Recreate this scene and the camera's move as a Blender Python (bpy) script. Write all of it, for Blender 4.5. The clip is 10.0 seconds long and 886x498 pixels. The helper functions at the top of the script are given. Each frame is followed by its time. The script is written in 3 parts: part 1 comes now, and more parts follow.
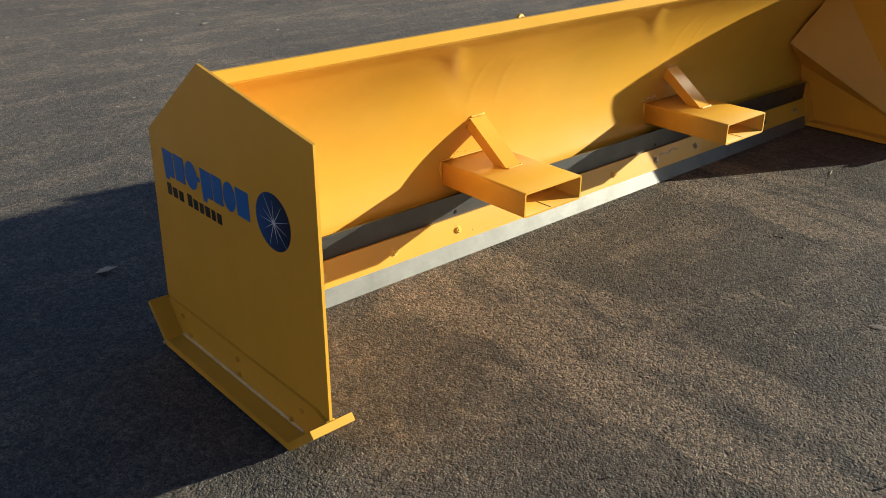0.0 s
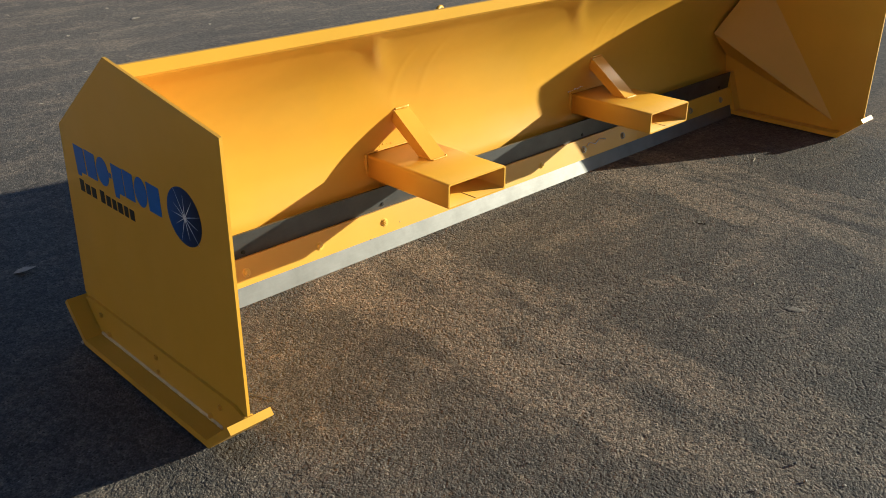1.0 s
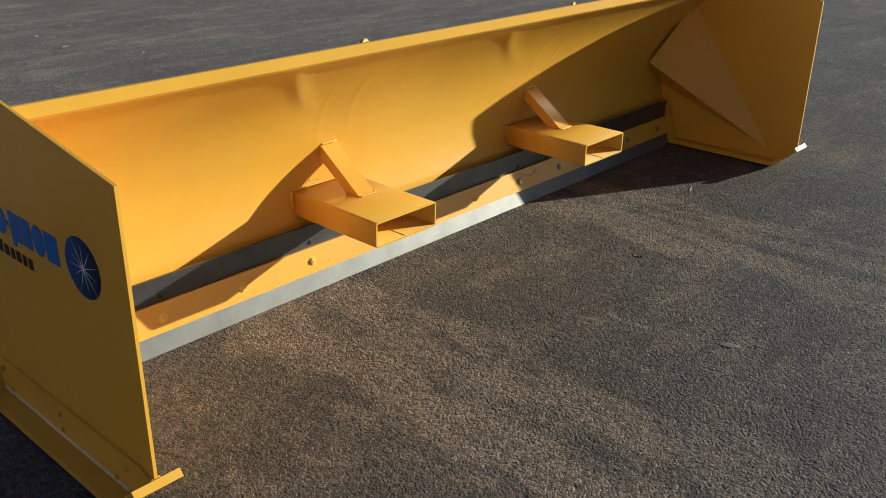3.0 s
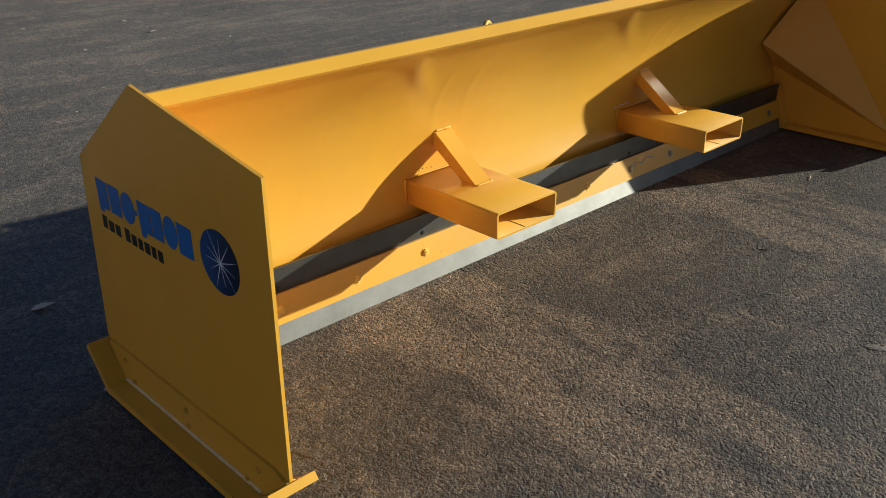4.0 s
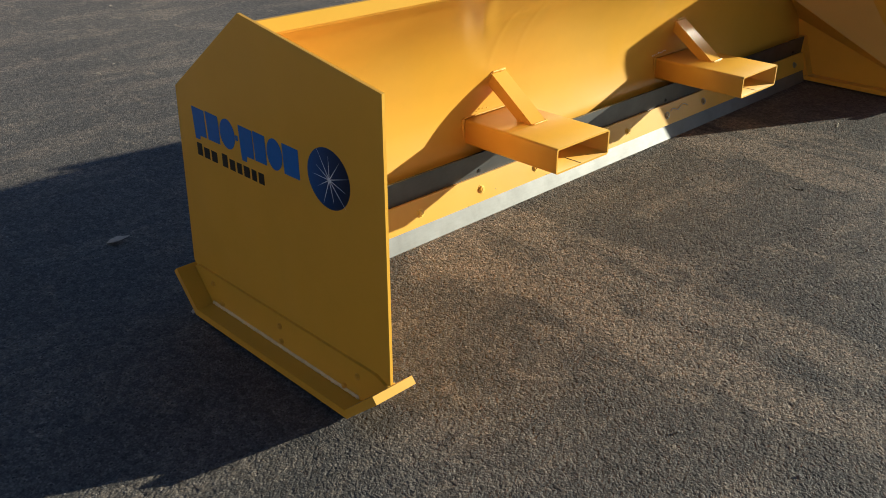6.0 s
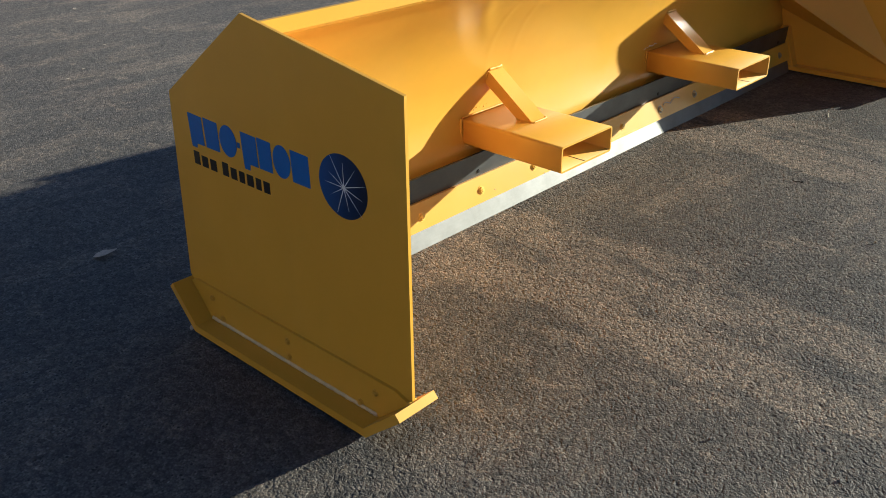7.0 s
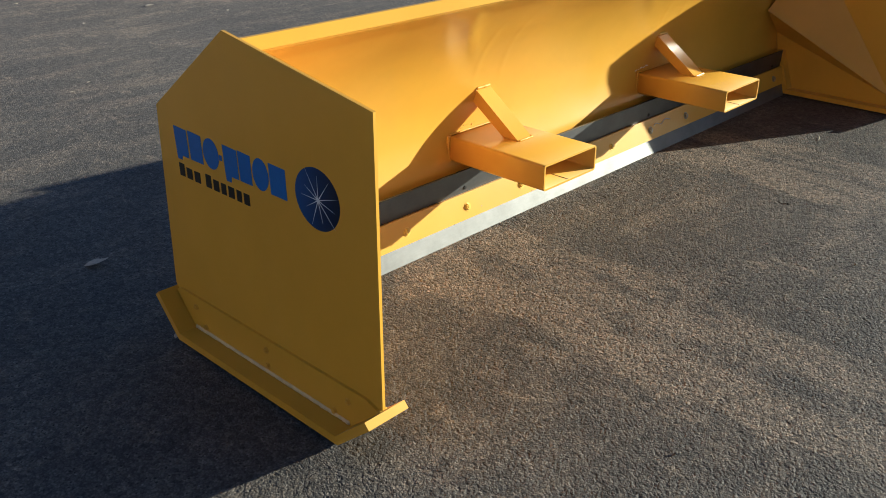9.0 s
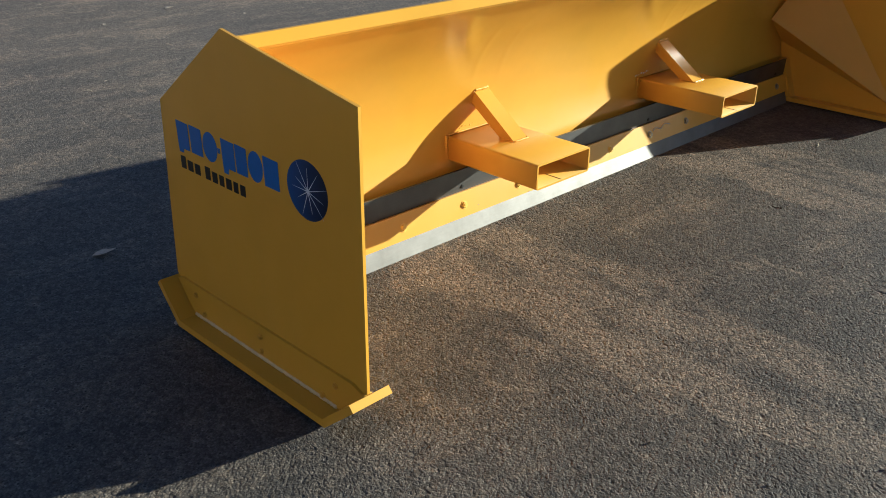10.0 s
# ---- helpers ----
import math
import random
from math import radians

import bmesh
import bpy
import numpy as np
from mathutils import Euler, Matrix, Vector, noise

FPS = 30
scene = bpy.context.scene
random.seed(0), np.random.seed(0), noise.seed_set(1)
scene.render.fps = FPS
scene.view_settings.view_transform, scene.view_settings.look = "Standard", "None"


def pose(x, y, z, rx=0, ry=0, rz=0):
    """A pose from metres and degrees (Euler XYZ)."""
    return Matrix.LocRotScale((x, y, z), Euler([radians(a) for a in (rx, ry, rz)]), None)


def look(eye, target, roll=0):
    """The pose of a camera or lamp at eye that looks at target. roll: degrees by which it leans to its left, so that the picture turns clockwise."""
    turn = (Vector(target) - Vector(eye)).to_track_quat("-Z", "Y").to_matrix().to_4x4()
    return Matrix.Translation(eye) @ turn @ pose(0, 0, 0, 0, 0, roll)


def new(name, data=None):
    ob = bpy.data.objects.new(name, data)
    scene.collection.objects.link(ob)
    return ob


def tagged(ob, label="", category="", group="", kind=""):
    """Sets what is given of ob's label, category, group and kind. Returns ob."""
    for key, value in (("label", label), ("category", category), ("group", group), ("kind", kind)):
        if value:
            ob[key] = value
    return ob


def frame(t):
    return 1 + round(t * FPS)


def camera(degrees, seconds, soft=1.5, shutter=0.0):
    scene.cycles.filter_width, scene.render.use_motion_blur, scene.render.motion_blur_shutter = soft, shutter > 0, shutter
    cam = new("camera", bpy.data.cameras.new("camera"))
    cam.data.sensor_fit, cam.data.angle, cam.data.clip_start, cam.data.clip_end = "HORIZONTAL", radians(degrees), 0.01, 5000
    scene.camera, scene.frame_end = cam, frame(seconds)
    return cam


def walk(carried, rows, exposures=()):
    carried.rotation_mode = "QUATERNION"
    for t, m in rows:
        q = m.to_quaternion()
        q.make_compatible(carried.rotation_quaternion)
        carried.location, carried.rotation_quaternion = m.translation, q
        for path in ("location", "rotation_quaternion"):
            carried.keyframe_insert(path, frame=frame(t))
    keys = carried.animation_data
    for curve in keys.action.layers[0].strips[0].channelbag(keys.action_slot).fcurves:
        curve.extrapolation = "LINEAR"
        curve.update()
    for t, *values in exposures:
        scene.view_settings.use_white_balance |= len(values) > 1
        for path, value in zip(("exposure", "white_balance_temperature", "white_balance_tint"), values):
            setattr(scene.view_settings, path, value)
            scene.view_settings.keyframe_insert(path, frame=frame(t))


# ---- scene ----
cam = camera(52.3, 10.0, soft=0.9)
PATH = [
    (0, (-1.01, -1.575, 1.448), (0.188, -0.21, 0.611), 0.1),
    (0.5, (-0.989, -1.597, 1.446), (0.242, -0.265, 0.604), -0.1),
    (1, (-0.951, -1.636, 1.441), (0.325, -0.35, 0.593), 0.4),
    (1.5, (-0.91, -1.683, 1.443), (0.404, -0.43, 0.606), 0.4),
    (2, (-0.876, -1.72, 1.449), (0.472, -0.487, 0.633), 0.3),
    (2.2, (-0.863, -1.727, 1.452), (0.497, -0.505, 0.643), 0.5),
    (3.3, (-0.81, -1.54, 1.454), (0.546, -0.304, 0.658), 1.2),
    (3.5, (-0.818, -1.489, 1.448), (0.511, -0.227, 0.646), 0.8),
    (4, (-0.859, -1.387, 1.427), (0.399, -0.077, 0.59), -0.3),
    (4.5, (-0.902, -1.352, 1.407), (0.292, -0.016, 0.517), -0.3),
    (5, (-0.968, -1.368, 1.398), (0.226, -0.053, 0.478), 0.3),
    (5.5, (-1.094, -1.392, 1.388), (0.11, -0.092, 0.461), -0.0),
    (5.7, (-1.128, -1.387, 1.386), (0.092, -0.089, 0.477), -0.0),
    (6.8, (-1.174, -1.204, 1.355), (0.141, 0.012, 0.466), -0.6),
    (7, (-1.174, -1.189, 1.356), (0.134, 0.026, 0.454), -0.5),
    (7.5, (-1.178, -1.199, 1.355), (0.107, 0.036, 0.446), -0.2),
    (8, (-1.169, -1.223, 1.355), (0.108, 0.021, 0.449), 0.0),
    (8.5, (-1.154, -1.249, 1.362), (0.14, -0.013, 0.468), 0.3),
    (9, (-1.149, -1.29, 1.368), (0.155, -0.044, 0.502), 0.1),
    (9.5, (-1.154, -1.343, 1.37), (0.144, -0.082, 0.519), 0.4),
    (10, (-1.158, -1.415, 1.374), (0.12, -0.134, 0.521), 0.5),
]
EXPOSURE, TINT = 0.76, 13.0
LIGHT = ((0.0, 0.16, 5250.0), (1.5, 0.16, 5200.0), (2.0, 0.08, 5150.0), (2.2, -0.08, 5100.0), (3.3, -0.08, 5000.0), (4.0, -0.12, 5050.0), (5.0, -0.14, 5150.0), (5.7, 0.0, 5130.0), (6.8, 0.26, 4920.0), (8.0, 0.32, 4900.0), (10.0, 0.22, 4930.0))
walk(cam, [(t, look(eye, target, roll)) for t, eye, target, roll in PATH], [(t, EXPOSURE + stop, kelvin, TINT) for t, stop, kelvin in LIGHT])

# ---- world and light ----
SUN = Vector((3.81, -1.905, 1.0)).normalized()
world = bpy.data.worlds.new("sky")
scene.world = world
world.use_nodes = True
wn = world.node_tree.nodes
sky = wn.new("ShaderNodeTexSky")
sky.sky_type = "NISHITA"
sky.sun_disc = False
sky.sun_elevation = math.asin(SUN.z)
sky.sun_rotation = math.atan2(SUN.x, SUN.y)
sky.dust_density = 0.35
sky.air_density = 1.0
wn["Background"].inputs["Strength"].default_value = 0.032
world.node_tree.links.new(sky.outputs["Color"], wn["Background"].inputs["Color"])

sun = new("sun", bpy.data.lights.new("sun", "SUN"))
sun.data.energy = 5.0
sun.data.angle = radians(0.55)
sun.data.color = (1.0, 0.83, 0.49)
sun.matrix_world = look(SUN * 30.0, (0.0, 0.0, 0.0))


# ---- materials ----
def material(name):
    m = bpy.data.materials.new(name)
    m.use_nodes = True
    return m, m.node_tree, m.node_tree.nodes["Principled BSDF"]


def node(tree, kind, **values):
    n = tree.nodes.new(kind)
    for key, value in values.items():
        n.inputs[key.replace("_", " ")].default_value = value
    return n


def ramp(tree, source, stops):
    r = tree.nodes.new("ShaderNodeValToRGB")
    els = r.color_ramp.elements
    while len(els) < len(stops):
        els.new(0.5)
    for e, (p, c) in zip(els, stops):
        e.position, e.color = p, (c if len(c) == 4 else (*c, 1.0))
    tree.links.new(source, r.inputs["Fac"])
    return r.outputs["Color"]


def mix(tree, kind, fac, a, b):
    n = tree.nodes.new("ShaderNodeMix")
    n.data_type, n.blend_type = "RGBA", kind
    for value, index in ((fac, 0), (a, 6), (b, 7)):
        if isinstance(value, (int, float)):
            n.inputs[index].default_value = value
        elif isinstance(value, tuple):
            n.inputs[index].default_value = (*value, 1.0)
        else:
            tree.links.new(value, n.inputs[index])
    return n.outputs[2]


def coords(tree, scale=(1, 1, 1), rot=(0, 0, 0)):
    g = tree.nodes.new("ShaderNodeNewGeometry")
    mp = tree.nodes.new("ShaderNodeMapping")
    mp.inputs["Scale"].default_value = scale
    mp.inputs["Rotation"].default_value = rot
    tree.links.new(g.outputs["Position"], mp.inputs["Vector"])
    return mp.outputs["Vector"]


def noise_tex(tree, vec, scale, detail=4.0, rough=0.55):
    n = node(tree, "ShaderNodeTexNoise", Scale=scale, Detail=detail, Roughness=rough)
    tree.links.new(vec, n.inputs["Vector"])
    return n.outputs["Fac"]


def bump(tree, height, bsdf, strength, distance, after=None):
    b = node(tree, "ShaderNodeBump", Strength=strength, Distance=distance)
    tree.links.new(height, b.inputs["Height"])
    if after is not None:
        tree.links.new(after, b.inputs["Normal"])
    tree.links.new(b.outputs["Normal"], bsdf.inputs["Normal"])
    return b.outputs["Normal"]


def math_node(tree, op, a, b=0.0):
    n = tree.nodes.new("ShaderNodeMath")
    n.operation = op
    for value, socket in ((a, n.inputs[0]), (b, n.inputs[1])):
        if isinstance(value, (int, float)):
            socket.default_value = value
        else:
            tree.links.new(value, socket)
    return n.outputs[0]


def asphalt():
    m, t, b = material("asphalt")
    vec = coords(t)
    # a slight warp keeps the stones from looking like regular cells
    warp = node(t, "ShaderNodeTexNoise", Scale=85.0, Detail=3.0)
    t.links.new(vec, warp.inputs["Vector"])
    add = t.nodes.new("ShaderNodeVectorMath")
    add.operation = "MULTIPLY_ADD"
    t.links.new(warp.outputs["Color"], add.inputs[0])
    add.inputs[1].default_value = (0.007, 0.007, 0.007)
    t.links.new(vec, add.inputs[2])
    bent = add.outputs[0]
    vor = node(t, "ShaderNodeTexVoronoi", Scale=160.0, Randomness=1.0)
    t.links.new(bent, vor.inputs["Vector"])
    fine = node(t, "ShaderNodeTexVoronoi", Scale=240.0, Randomness=1.0)
    t.links.new(bent, fine.inputs["Vector"])
    stones = ramp(t, vor.outputs["Color"], [(0.0, (0.094, 0.090, 0.084)), (0.5, (0.142, 0.134, 0.124)), (0.88, (0.192, 0.181, 0.166)), (0.97, (0.27, 0.26, 0.24)), (1.0, (0.44, 0.42, 0.38))])
    # two dusty wheel tracks, 1.6 m apart, and faint drag marks over the yard
    sep = t.nodes.new("ShaderNodeSeparateXYZ")
    t.links.new(vec, sep.inputs[0])
    across = math_node(t, "ADD", sep.outputs["X"], math_node(t, "MULTIPLY", sep.outputs["Y"], 0.02))
    across = math_node(t, "ADD", across, math_node(t, "MULTIPLY", math_node(t, "SUBTRACT", noise_tex(t, vec, 1.6, 3.0), 0.5), 0.24))
    tracks = None
    for centre in (0.92, 2.52):
        d = math_node(t, "ABSOLUTE", math_node(t, "SUBTRACT", across, centre))
        one = math_node(t, "MULTIPLY", math_node(t, "SUBTRACT", 1.0, math_node(t, "DIVIDE", d, 0.40)), 1.7)
        one = math_node(t, "MINIMUM", 1.0, math_node(t, "MAXIMUM", one, 0.0))
        # a darker stripe down the middle of each track
        d = math_node(t, "ABSOLUTE", math_node(t, "SUBTRACT", across, centre + 0.05))
        stripe = math_node(t, "MAXIMUM", 0.0, math_node(t, "SUBTRACT", 1.0, math_node(t, "DIVIDE", d, 0.07)))
        one = math_node(t, "SUBTRACT", one, math_node(t, "MULTIPLY", stripe, 0.55))
        tracks = one if tracks is None else math_node(t, "MAXIMUM", tracks, one)
    tracks = math_node(t, "MULTIPLY", tracks, math_node(t, "MINIMUM", 1.0, math_node(t, "MAXIMUM", 0.0, math_node(t, "SUBTRACT", 1.6, sep.outputs["Y"]))))
    drag = coords(t, (1.6, 0.60, 1.0), (0, 0, radians(-9)))
    far = coords(t, (0.45, 1.35, 1.0), (0, 0, radians(12)))
    patchy = math_node(t, "ADD", math_node(t, "MULTIPLY", noise_tex(t, drag, 4.4, 10.0, 0.74), 2.1), -0.55)
    smear = math_node(t, "ADD", patchy, math_node(t, "SUBTRACT", math_node(t, "MULTIPLY", tracks, 0.42), 0.115))
    smear = math_node(t, "MAXIMUM", smear, math_node(t, "SUBTRACT", noise_tex(t, far, 2.9, 10.0, 0.76), -0.04))
    dust = ramp(t, smear, [(0.53, (0, 0, 0)), (0.66, (0.55, 0.55, 0.55)), (0.80, (1.0, 1.0, 1.0))])
    grit = ramp(t, noise_tex(t, vec, 60.0, 4.0, 0.7), [(0.40, (0.25, 0.25, 0.25)), (0.60, (1, 1, 1))])
    amount = mix(t, "MULTIPLY", 1.0, dust, grit)
    colour = mix(t, "MIX", amount, stones, mix(t, "ADD", 1.0, stones, (0.272, 0.208, 0.136)))
    tone = ramp(t, noise_tex(t, vec, 0.9, 3.0, 0.5), [(0.3, (0.82, 0.82, 0.84)), (0.7, (1.10, 1.08, 1.05))])
    colour = mix(t, "MULTIPLY", 1.0, colour, tone)
    # tone set along Y: darker at low Y, paler at high Y, roughened by noise
    graded = math_node(t, "ADD", math_node(t, "MULTIPLY", sep.outputs["Y"], 0.16), math_node(t, "MULTIPLY", noise_tex(t, vec, 0.7, 4.0), 0.5))
    colour = mix(t, "MULTIPLY", 1.0, colour, ramp(t, graded, [(0.10, (0.56, 0.56, 0.57)), (0.42, (0.95, 0.95, 0.95)), (1.0, (1.50, 1.43, 1.40))]))
    # stones of uneven height bedded in tar, with small pits between them
    tall = ramp(t, vor.outputs["Color"], [(0.0, (0.10, 0.10, 0.10)), (0.6, (0.45, 0.45, 0.45)), (1.0, (1, 1, 1))])
    dome = mix(t, "MULTIPLY", 1.0, ramp(t, vor.outputs["Distance"], [(0.20, (1, 1, 1)), (0.38, (0.82, 0.82, 0.82)), (0.64, (0, 0, 0))]), tall)
    # shade in the small pits, painted as a darker tone
    hole_shade = ramp(t, noise_tex(t, bent, 55.0, 5.0, 0.68), [(0.38, (0, 0, 0)), (0.45, (1, 1, 1))])
    colour = mix(t, "MULTIPLY", 1.0, colour, mix(t, "MIX", hole_shade, (0.60, 0.60, 0.61), (1.0, 1.0, 1.0)))
    # dark tar in the joints between the stones
    joints = ramp(t, vor.outputs["Distance"], [(0.42, (1, 1, 1)), (0.62, (0.70, 0.70, 0.71))])
    colour = mix(t, "MULTIPLY", 1.0, colour, joints)
    # pits of plucked stones, here and there, with their shade put into the colour
    pit = node(t, "ShaderNodeTexVoronoi", Scale=72.0, Randomness=1.0)
    t.links.new(bent, pit.inputs["Vector"])
    coarse = ramp(t, pit.outputs["Color"], [(0.25, (0.74, 0.74, 0.75)), (0.5, (1.0, 1.0, 1.0)), (0.75, (1.30, 1.27, 1.22))])
    colour = mix(t, "MULTIPLY", 1.0, colour, coarse)
    plucked = ramp(t, pit.outputs["Color"], [(0.60, (0, 0, 0)), (0.70, (1, 1, 1))])
    pit_shade = mix(t, "MULTIPLY", 1.0, ramp(t, pit.outputs["Distance"], [(0.17, (1, 1, 1)), (0.30, (0, 0, 0))]), plucked)
    colour = mix(t, "MIX", pit_shade, colour, (0.030, 0.029, 0.029))
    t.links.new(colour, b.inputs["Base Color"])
    b.inputs["Roughness"].default_value = 0.68
    b.inputs["Specular IOR Level"].default_value = 0.38
    first = bump(t, noise_tex(t, vec, 190.0, 3.0, 0.6), b, 0.28, 0.002)
    second = bump(t, dome, b, 0.55, 0.0022, first)
    third = bump(t, fine.outputs["Distance"], b, 0.4, 0.0012, second)
    bump(t, mix(t, "MULTIPLY", 1.0, coarse, ramp(t, pit.outputs["Distance"], [(0.25, (1, 1, 1)), (0.62, (0.2, 0.2, 0.2))])), b, 0.22, 0.0030, third)
    return m


def yellow_paint(name="yellow_paint", base=(0.76, 0.422, 0.029), rough=0.38):
    m, t, b = material(name)
    vec = coords(t)
    cloud = ramp(t, noise_tex(t, vec, 2.2, 4.0, 0.6), [(0.3, (0.93, 0.92, 0.90)), (0.7, (1.04, 1.04, 1.04))])
    colour = mix(t, "MULTIPLY", 1.0, base, cloud)
    film = ramp(t, noise_tex(t, vec, 4.0, 4.0, 0.6), [(0.55, (0, 0, 0)), (0.90, (0.10, 0.10, 0.10))])
    colour = mix(t, "MIX", film, colour, (0.50, 0.34, 0.12))
    t.links.new(colour, b.inputs["Base Color"])
    gloss = ramp(t, noise_tex(t, vec, 5.0, 2.0, 0.5), [(0.3, (rough - 0.03,) * 3), (0.75, (rough + 0.08,) * 3)])
    t.links.new(gloss, b.inputs["Roughness"])
    b.inputs["Specular IOR Level"].default_value = 0.36
    b.inputs["Coat Weight"].default_value = 0.32
    b.inputs["Coat Roughness"].default_value = 0.12
    bump(t, noise_tex(t, coords(t, (0.35, 1.0, 1.0)), 6.0, 2.0, 0.5), b, 0.14, 0.010)
    return m


def steel(name, base, rough, metal):
    m, t, b = material(name)
    vec = coords(t, (1.0, 6.0, 6.0))
    wear = noise_tex(t, coords(t), 7.0, 6.0, 0.65)
    colour = mix(t, "MULTIPLY", 1.0, base, ramp(t, wear, [(0.3, (0.80, 0.80, 0.79)), (0.62, (1.06, 1.06, 1.06))]))
    spots = ramp(t, noise_tex(t, coords(t), 22.0, 4.0, 0.6), [(0.66, (0, 0, 0)), (0.74, (0.5, 0.5, 0.5))])
    colour = mix(t, "MIX", spots, colour, (0.24, 0.23, 0.215))
    t.links.new(colour, b.inputs["Base Color"])
    b.inputs["Metallic"].default_value = metal
    t.links.new(ramp(t, noise_tex(t, vec, 30.0, 4.0, 0.6), [(0.3, (rough - 0.03,) * 3), (0.7, (rough + 0.04,) * 3)]), b.inputs["Roughness"])
    b.inputs["Specular IOR Level"].default_value = 0.3
    bump(t, noise_tex(t, coords(t), 60.0, 4.0, 0.6), b, 0.10, 0.001)
    return m


def plain(name, base, rough=0.5, metal=0.0, grain=0.12):
    m, t, b = material(name)
    lo, hi = 1.0 - grain, 1.0 + grain
    colour = mix(t, "MULTIPLY", 1.0, base, ramp(t, noise_tex(t, coords(t), 55.0, 4.0, 0.6), [(0.3, (lo,) * 3), (0.7, (hi,) * 3)]))
    t.links.new(colour, b.inputs["Base Color"])
    b.inputs["Roughness"].default_value = rough
    b.inputs["Metallic"].default_value = metal
    return m


def disc_print():
    m, t, b = material("navy_disc_print")
    g = t.nodes.new("ShaderNodeTexCoord")
    sep = t.nodes.new("ShaderNodeSeparateXYZ")
    t.links.new(g.outputs["Generated"], sep.inputs[0])
    c = ramp(t, sep.outputs["Y"], [(0.1, (0.006, 0.014, 0.045)), (0.45, (0.010, 0.035, 0.12)), (0.95, (0.020, 0.085, 0.30))])
    t.links.new(c, b.inputs["Base Color"])
    b.inputs["Roughness"].default_value = 0.35
    return m


ASPHALT = asphalt()
YELLOW = yellow_paint()
STEEL = steel("bare_steel", (0.245, 0.248, 0.245), 0.57, 1.0)
# the same bare steel, darkened in colour for shade above the clamp bar
SHADE_STEEL = steel("shade_steel", (0.150, 0.152, 0.155), 0.52, 1.0)
ZINC = plain("zinc_bolt", (0.34, 0.29, 0.20), 0.38, 0.5)
PAINTED_BOLT = plain("painted_bolt", (0.86, 0.56, 0.09), 0.22)
# pale colour stands for the highlight along the skid weld
HIGHLIGHT_SEAM = plain("highlight_seam", (0.80, 0.62, 0.34), 0.35)
DULL_BOLT = plain("dull_bolt", (0.66, 0.36, 0.030), 0.40)
# pale tan tuned to throw warm fill onto the shaded end plate
BOUNCE_TAN = plain("bounce_tan", (0.50, 0.405, 0.310), 0.9, 0.0, 0.4)
DARK_HOLE = plain("dark_bolt", (0.03, 0.03, 0.03), 0.6, 0.3)
BLUE = plain("blue_vinyl", (0.026, 0.150, 0.52), 0.35, 0.0, 0.05)
BLACK = plain("black_vinyl", (0.016, 0.015, 0.014), 0.4, 0.0, 0.05)
WHITE = plain("white_vinyl", (0.80, 0.82, 0.86), 0.4, 0.0, 0.03)
DISC = disc_print()
LEAF = plain("dry_leaf", (0.55, 0.47, 0.38), 0.7, 0.0, 0.25)
STRAW = plain("pale_straw", (0.72, 0.64, 0.48), 0.6)
DARK_STRAND = plain("dark_strand", (0.05, 0.042, 0.036), 0.8, 0.0, 0.3)
GREY_STONE = plain("grey_stone", (0.14, 0.135, 0.13), 0.8, 0.0, 0.2)
MUD = plain("dried_mud", (0.20, 0.185, 0.165), 0.9, 0.0, 0.3)
STONE = plain("pale_stone", (0.42, 0.39, 0.35), 0.8, 0.0, 0.2)


# ---- mesh helpers ----
def part(name, bm, mat, parent=None, label="", m=None, smooth=False):
    data = bm
    if isinstance(bm, bmesh.types.BMesh):
        bmesh.ops.recalc_face_normals(bm, faces=bm.faces)
        data = bpy.data.meshes.new(name)
        bm.to_mesh(data)
        bm.free()
        data.materials.append(mat)
        if smooth:
            for p in data.polygons:
                p.use_smooth = True
    ob = new(name, data)
    if m is not None:
        ob.matrix_basis = m
    if parent is not None:
        ob.parent = parent
        if parent.type == "EMPTY":
            ob.matrix_parent_inverse = parent.matrix_basis.inverted()
    return tagged(ob, label) if label else ob


def bevel(bm, width, segments=2, sharp=30.0):
    edges = [e for e in bm.edges if len(e.link_faces) == 2 and e.calc_face_angle(0.0) > radians(sharp)]
    bmesh.ops.bevel(bm, geom=edges, offset=width, segments=segments, affect="EDGES", profile=0.6, clamp_overlap=True)
    return bm


def prism(outline, x0, x1):
    """A slab between x0 and x1 whose outline is given in (y, z)."""
    bm = bmesh.new()
    a = [bm.verts.new((x0, y, z)) for y, z in outline]
    b = [bm.verts.new((x1, y, z)) for y, z in outline]
    n = len(outline)
    bm.faces.new(a)
    bm.faces.new(b[::-1])
    for i in range(n):
        bm.faces.new((a[i], b[i], b[(i + 1) % n], a[(i + 1) % n]))
    return bm


def strip(line, thick):
    """The closed outline of a band of that thickness laid on the upper (left) side of a line in (y, z)."""
    pts = [Vector(p) for p in line]
    out = []
    for i, p in enumerate(pts):
        d0 = (p - pts[i - 1]).normalized() if i else None
        d1 = (pts[i + 1] - p).normalized() if i + 1 < len(pts) else None
        n0 = Vector((-d0.y, d0.x)) if d0 else None
        n1 = Vector((-d1.y, d1.x)) if d1 else None
        n = n0 if d1 is None else n1 if d0 is None else (n0 + n1).normalized()
        k = 1.0 if d0 is None or d1 is None else 1.0 / max(0.5, n.dot(n0))
        out.append(tuple(p + n * thick * k))
    return [tuple(p) for p in pts] + out[::-1]


